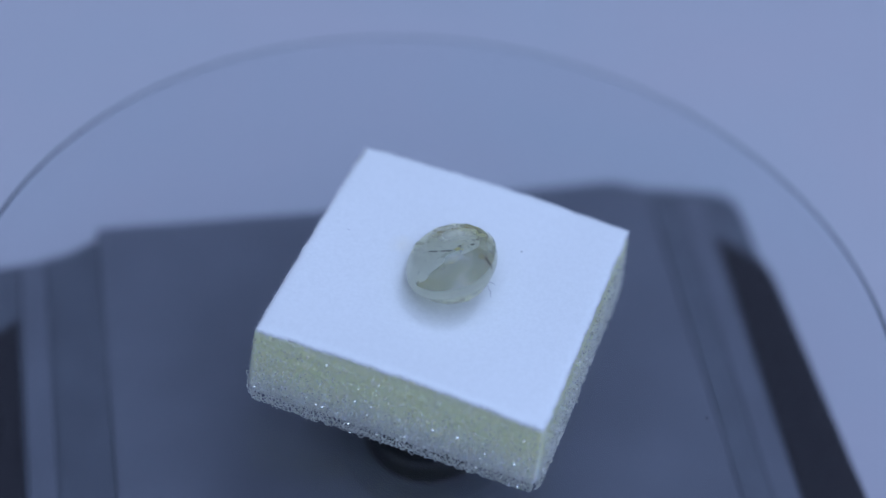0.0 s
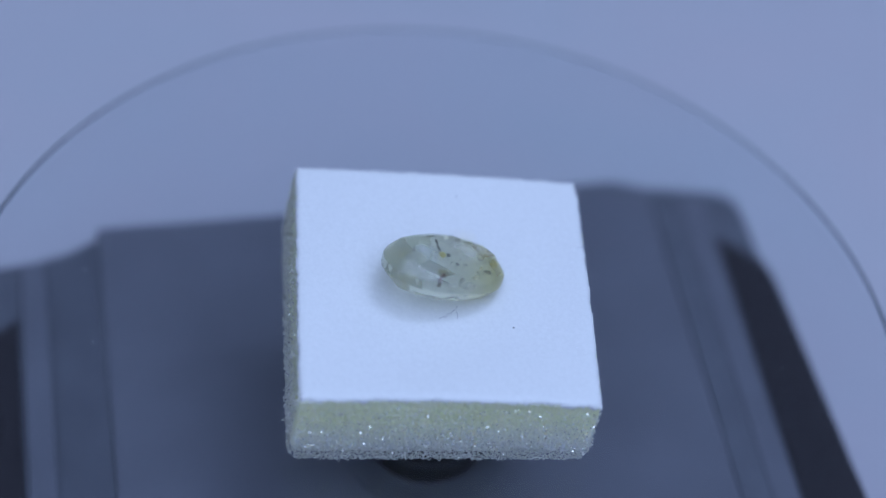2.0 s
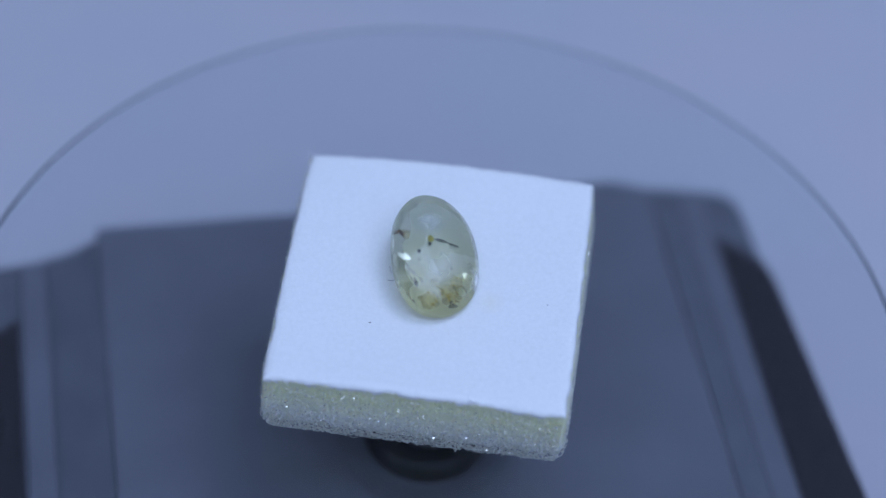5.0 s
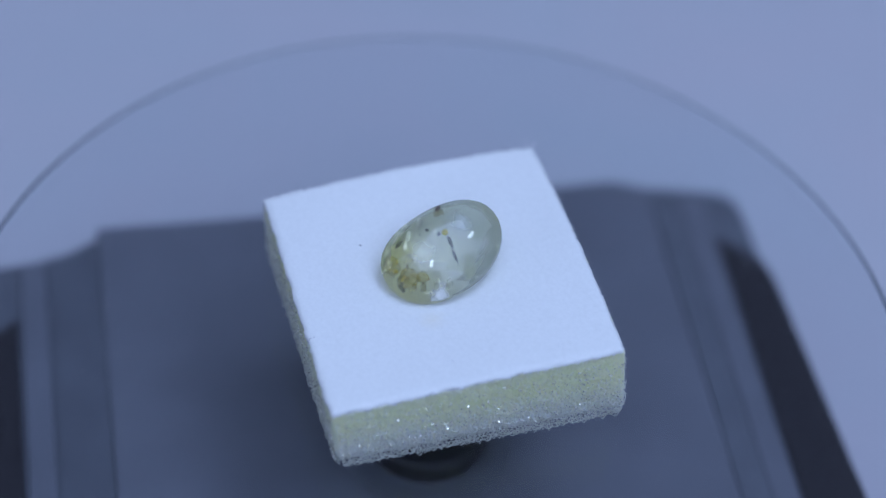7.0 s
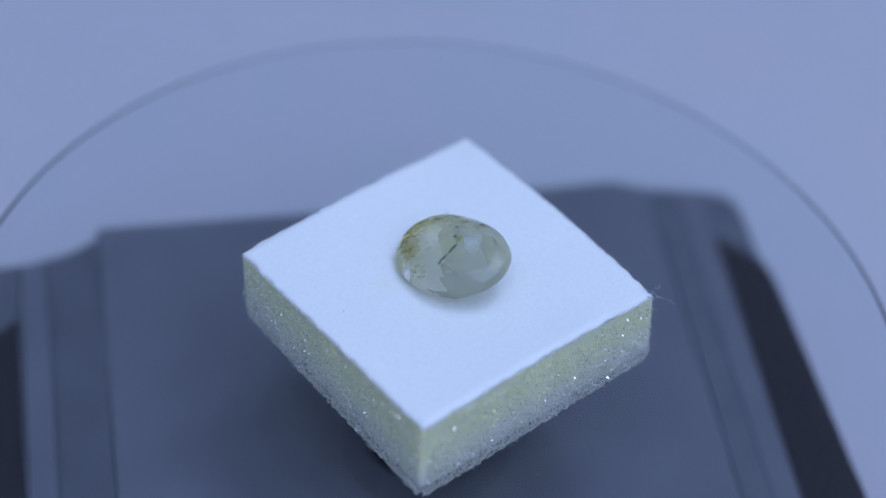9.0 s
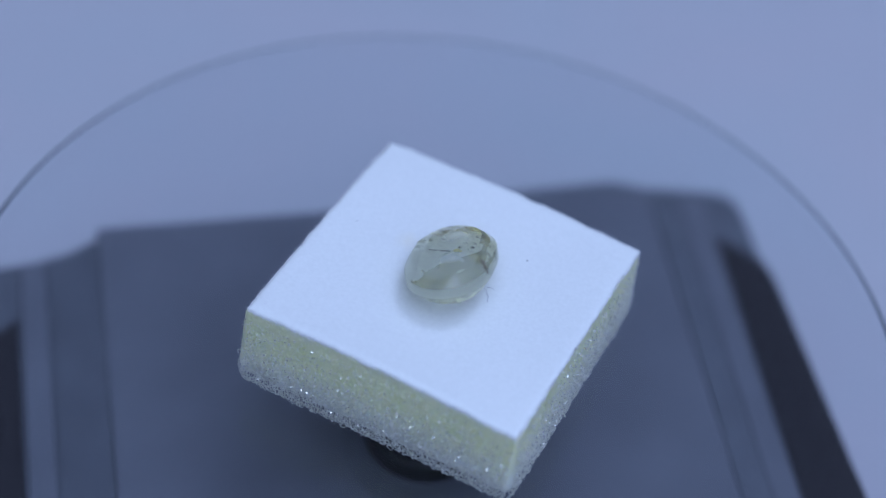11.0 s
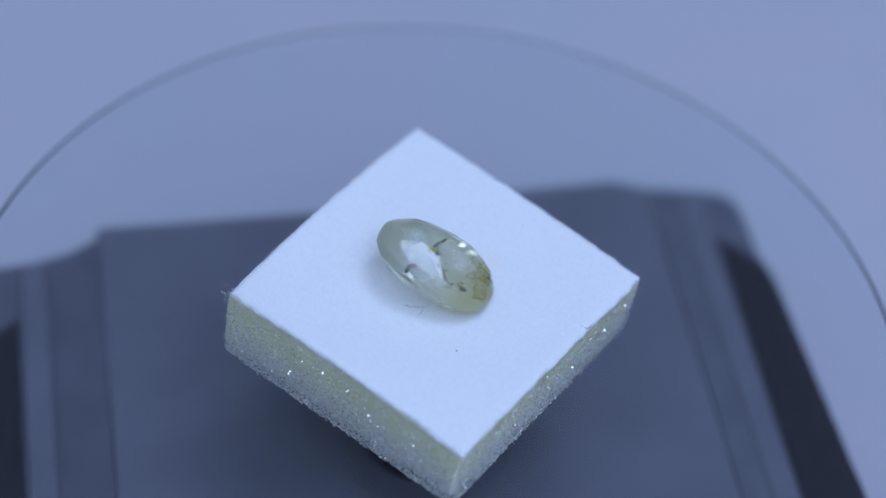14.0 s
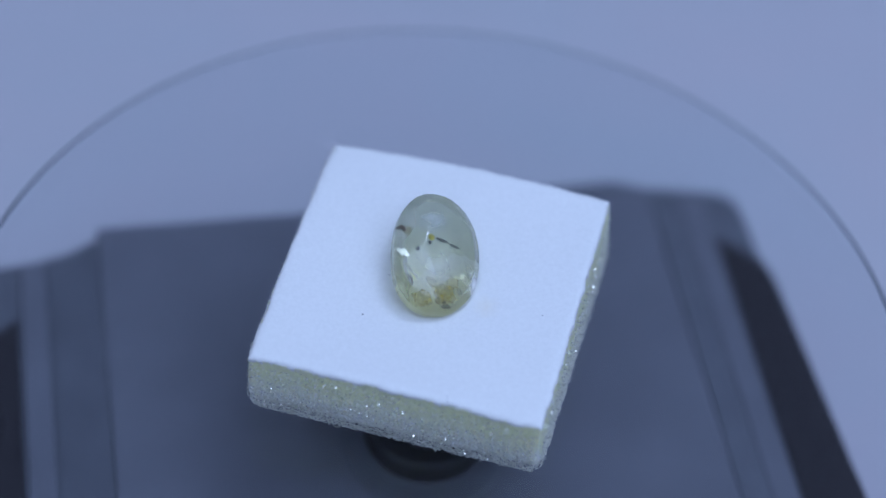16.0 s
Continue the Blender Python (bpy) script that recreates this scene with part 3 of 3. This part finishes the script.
def gemstone():
    gem = new("gemstone", gem_mesh())
    tagged(gem, "pale green oval faceted translucent gemstone lying tilted on white felt", "gemstone")
    blob("inclusion", (2.02, 3.55, 0.40), (0.20, 0.17, 0.50), BROWN, gem, 1, 20, "rusty brown inclusion")
    blob("inclusion", (1.75, 3.45, 0.92), (0.30, 0.17, 0.16), BROWN, gem, 2, 30, "rusty brown inclusion")
    blob("inclusion", (1.62, 3.0, 0.80), (0.48, 0.36, 0.32), AMBER, gem, 3, 0, "ochre stain")
    blob("inclusion", (-0.15, 2.0, 1.15), (0.13, 0.22, 0.12), DARK, gem, 4, 30, "black speck")
    blob("inclusion", (-0.9, 2.05, 1.1), (0.22, 0.18, 0.10), AMBER, gem, 24, 10, "ochre stain")
    blob("inclusion", (1.08, 0.95, 1.4), (0.32, 0.30, 0.16), YELLOW, gem, 5, 0, "yellow speck")
    blob("inclusion", (0.50, 1.10, 1.45), (0.20, 0.15, 0.10), DARK, gem, 6)
    blob("inclusion", (0.98, -0.12, 1.2), (0.17, 0.62, 0.09), NEEDLE, gem, 7, -10, "smoky needle")
    blob("inclusion", (0.62, -1.42, 1.0), (0.14, 0.52, 0.07), NEEDLE, gem, 8, -14, "smoky needle")
    blob("inclusion", (-4.05, -0.65, 0.65), (0.98, 0.82, 0.30), AMBER, gem, 9, 20, "yellow ochre cloud")
    blob("inclusion", (-2.9, -1.35, 0.75), (0.62, 0.60, 0.20), OCHRE, gem, 13, 60, "yellow ochre cloud")
    blob("inclusion", (-4.65, 1.15, 0.45), (0.72, 0.95, 0.40), AMBER, gem, 10, 0, "yellow ochre cloud")
    blob("inclusion", (-3.2, 0.5, 0.9), (0.55, 0.35, 0.18), OCHRE, gem, 19, 50, "yellow ochre cloud")
    blob("inclusion", (-5.0, -1.05, 0.5), (0.26, 0.40, 0.14), SMOKE, gem, 11, 0, "smoky fleck")
    blob("inclusion", (-4.7, -0.75, 0.75), (0.14, 0.20, 0.10), DARK, gem, 31, 0, "smoky fleck")
    blob("inclusion", (-3.1, 2.5, 0.8), (0.42, 0.18, 0.10), SMOKE, gem, 12, 12, "smoky fleck")
    # air-filled cracks that glint like small mirrors, then mirror flakes added on the surface as glints
    rnd = random.Random(11)
    spots = [(-2.3, -2.7, 0.25, 0.85), (-3.3, -2.0, 0.3, 0.5), (-1.2, -2.9, 0.2, 0.5), (-2.7, 1.9, 0.5, 0.45), (-3.6, 0.2, 0.6, 0.35), (-1.6, -0.9, 0.9, 0.40),
             (0.3, 1.6, 1.0, 0.25), (-0.6, 1.3, 1.1, 0.22), (-1.9, 2.6, 0.3, 0.55), (-0.4, 3.0, 0.1, 0.60), (2.9, -0.4, 0.5, 0.35), (-4.2, -1.5, 0.2, 0.35)]
    # added surface flakes standing in for the stone's inner reflections along its edge
    edge_glints = [(-2.1, -3.62, 0.95, 0.60), (-3.3, -2.95, 0.95, 0.45), (-0.8, 4.02, 0.30, 0.75), (0.9, 4.05, 0.25, 0.35), (-4.4, -1.9, 0.95, 0.28)]
    for i, (x, y, z, q) in enumerate(spots + edge_glints):
        n = Vector((rnd.gauss(0.1, 0.16), rnd.gauss(0.1, 0.22), 1)).normalized()
        u = n.orthogonal().normalized()
        if i >= len(spots):
            n = Vector((x / GS.x ** 2, y / GS.y ** 2, z / GS.z ** 2)).normalized()
            u = Vector((0, 0, 1)).cross(n).normalized()
        v = n.cross(u)
        turn, m = rnd.uniform(0, 6.28), 9
        ring = [u * (math.cos(turn + 6.283 * j / m) * q * rnd.uniform(0.7, 1.3)) + v * (math.sin(turn + 6.283 * j / m) * q * 0.45 * rnd.uniform(0.6, 1.3)) for j in range(m)]
        verts = [in_gem(*(Vector((x, y, z)) + p + n * 0.02 * side)) for side in (1, -1) for p in ring]
        faces = [tuple(range(m)), tuple(range(2 * m - 1, m - 1, -1))] + [(j, m + j, m + (j + 1) % m, (j + 1) % m) for j in range(m)]
        part("glint_flake", mesh_of("glint_flake", verts, faces, [CRACK_FLAKE]), gem, "silvery crack-like flake added for glints")
    return gem


gem = gemstone()


# ---- lint and dust ----
def felt_z(x, y):
    return -0.0420 * x - 0.0485 * y + 0.03


def lint(name, pts, radius, mat, label):
    path = [Vector((x, y, felt_z(x, y) + h)) * MM for x, y, h in pts]
    v, f = tube(path, radius * MM, 5)
    return tagged(part(name, mesh_of(name, v, f, [mat], True)), label, "lint", "loose lint")


def speck(x, y, z, r, mat, label, seed):
    bm = bmesh.new()
    bmesh.ops.create_icosphere(bm, subdivisions=2, radius=1)
    for v in bm.verts:
        k = 1 + 0.5 * noise.noise(v.co * 1.5 + Vector((seed, 0, 0)))
        v.co = (x * MM + v.co.x * r * k * MM * 1.3, y * MM + v.co.y * r * k * MM, z * MM + v.co.z * r * 0.6 * k * MM)
    return tagged(part("dust_speck", from_bm("dust_speck", bm, mat, True)), label, "dust", "dust specks")


def curl(x, y, length, turn, wig, seed, height=0.12):
    rnd = random.Random(seed)
    pts, a = [], radians(turn)
    n = 14
    for i in range(n):
        pts.append((x, y, height * (0.4 + 0.6 * abs(math.sin(i * 0.9 + seed)))))
        a += rnd.gauss(0, wig)
        x, y = x + math.cos(a) * length / n, y + math.sin(a) * length / n
    return pts


loose = [lint("lint_thread", [(4.85, -1.95, 0.05), (4.70, -1.6, 0.15), (4.82, -1.22, 0.08), (4.45, -0.95, 0.16), (4.55, -0.66, 0.06), (4.20, -0.3, 0.14), (4.25, -0.06, 0.08), (3.9, 0.15, 0.15), (3.65, 0.3, 0.05)],
              0.019, LINT, "fine curled grey thread lying on white felt"),
         lint("lint_thread", [(4.3, -0.1, 0.06), (4.69, -0.05, 0.14), (5.0, -0.12, 0.10), (5.25, -0.3, 0.05)], 0.019, LINT, "fine curled grey thread lying on white felt"),
         lint("lint_thread", curl(-0.4, 14.0, 1.4, 60, 0.4, 3, 0.3), 0.022, LINT, "fine grey thread on the felt's edge"),
         lint("lint_thread", curl(9.6, -17.0, 1.2, -60, 0.4, 6, 0.3), 0.020, LINT, "fine grey thread on the felt's corner"),
         lint("lint_thread", curl(0.0, 6.9, 0.7, 70, 0.3, 5), 0.014, RED, "tiny reddish fibre lying on white felt")]
for i, (x, y, r, m, what) in enumerate(((7.5, 4.6, 0.10, DUST, "dark"), (-9.4, 4.66, 0.055, DUST, "dark"), (12.8, 2.4, 0.07, DUST, "dark"),
                                        (-0.55, 6.86, 0.03, RED, "reddish"), (10.5, -2.0, 0.06, LINT, "grey"), (-10.5, -3.0, 0.06, LINT, "grey"))):
    loose.append(speck(x, y, felt_z(x, y) + 0.08, r, m, "tiny %s dust speck on white felt" % what, i))
for i, (x, y, r, m, what) in enumerate(((26.7, -6.8, 0.11, DUST, "dark"), (25.6, -8.9, 0.07, DUST, "dark"), (-20.0, -7.5, 0.06, PALE, "pale"), (-18.0, 37.1, 0.10, PALE, "pale"),
                                        (-16.8, -31.1, 0.09, PALE, "pale"), (-7.7, -32.4, 0.08, PALE, "pale"), (12.9, 31.8, 0.07, PALE, "pale"), (19.3, 26.3, 0.07, PALE, "pale"))):
    loose.append(speck(x, y, -8.52 + tilt_disc(x, y), r, m, "tiny %s dust speck on the clear plate" % what, 20 + i))
hair = [(-7.9 + 0.5 * i, 41.0 + 0.35 * i) for i in range(5)]
v, f = tube([(x * MM, y * MM, (-8.45 + tilt_disc(x, y)) * MM) for x, y in hair], 0.03 * MM, 5)
loose.append(tagged(part("lint_thread", mesh_of("lint_thread", v, f, [PALE], True)), "short pale hair lying on the clear plate", "lint", "loose lint"))


def motions():
    """The plate turns steadily, and carries the pad, the stone and the lint."""
    rows = [(k * 0.25, pose(0, 0, Z0, 0, 0, -360.0 * k * 0.25 / PERIOD)) for k in range(65)]
    for thing in (pad, gem, *loose):
        walk(thing, rows)
    lean = Matrix.Translation((0, 0, Z0 - 8.59 * MM)) @ pose(0, 0, 0, -1.29, 0.11, 0) @ Matrix.Translation((0, 0, 8.59 * MM - Z0))
    walk(disc, [(t, Matrix.Translation((-0.22 * MM, -1.61 * MM, 0)) @ lean @ m) for t, m in rows])


motions()
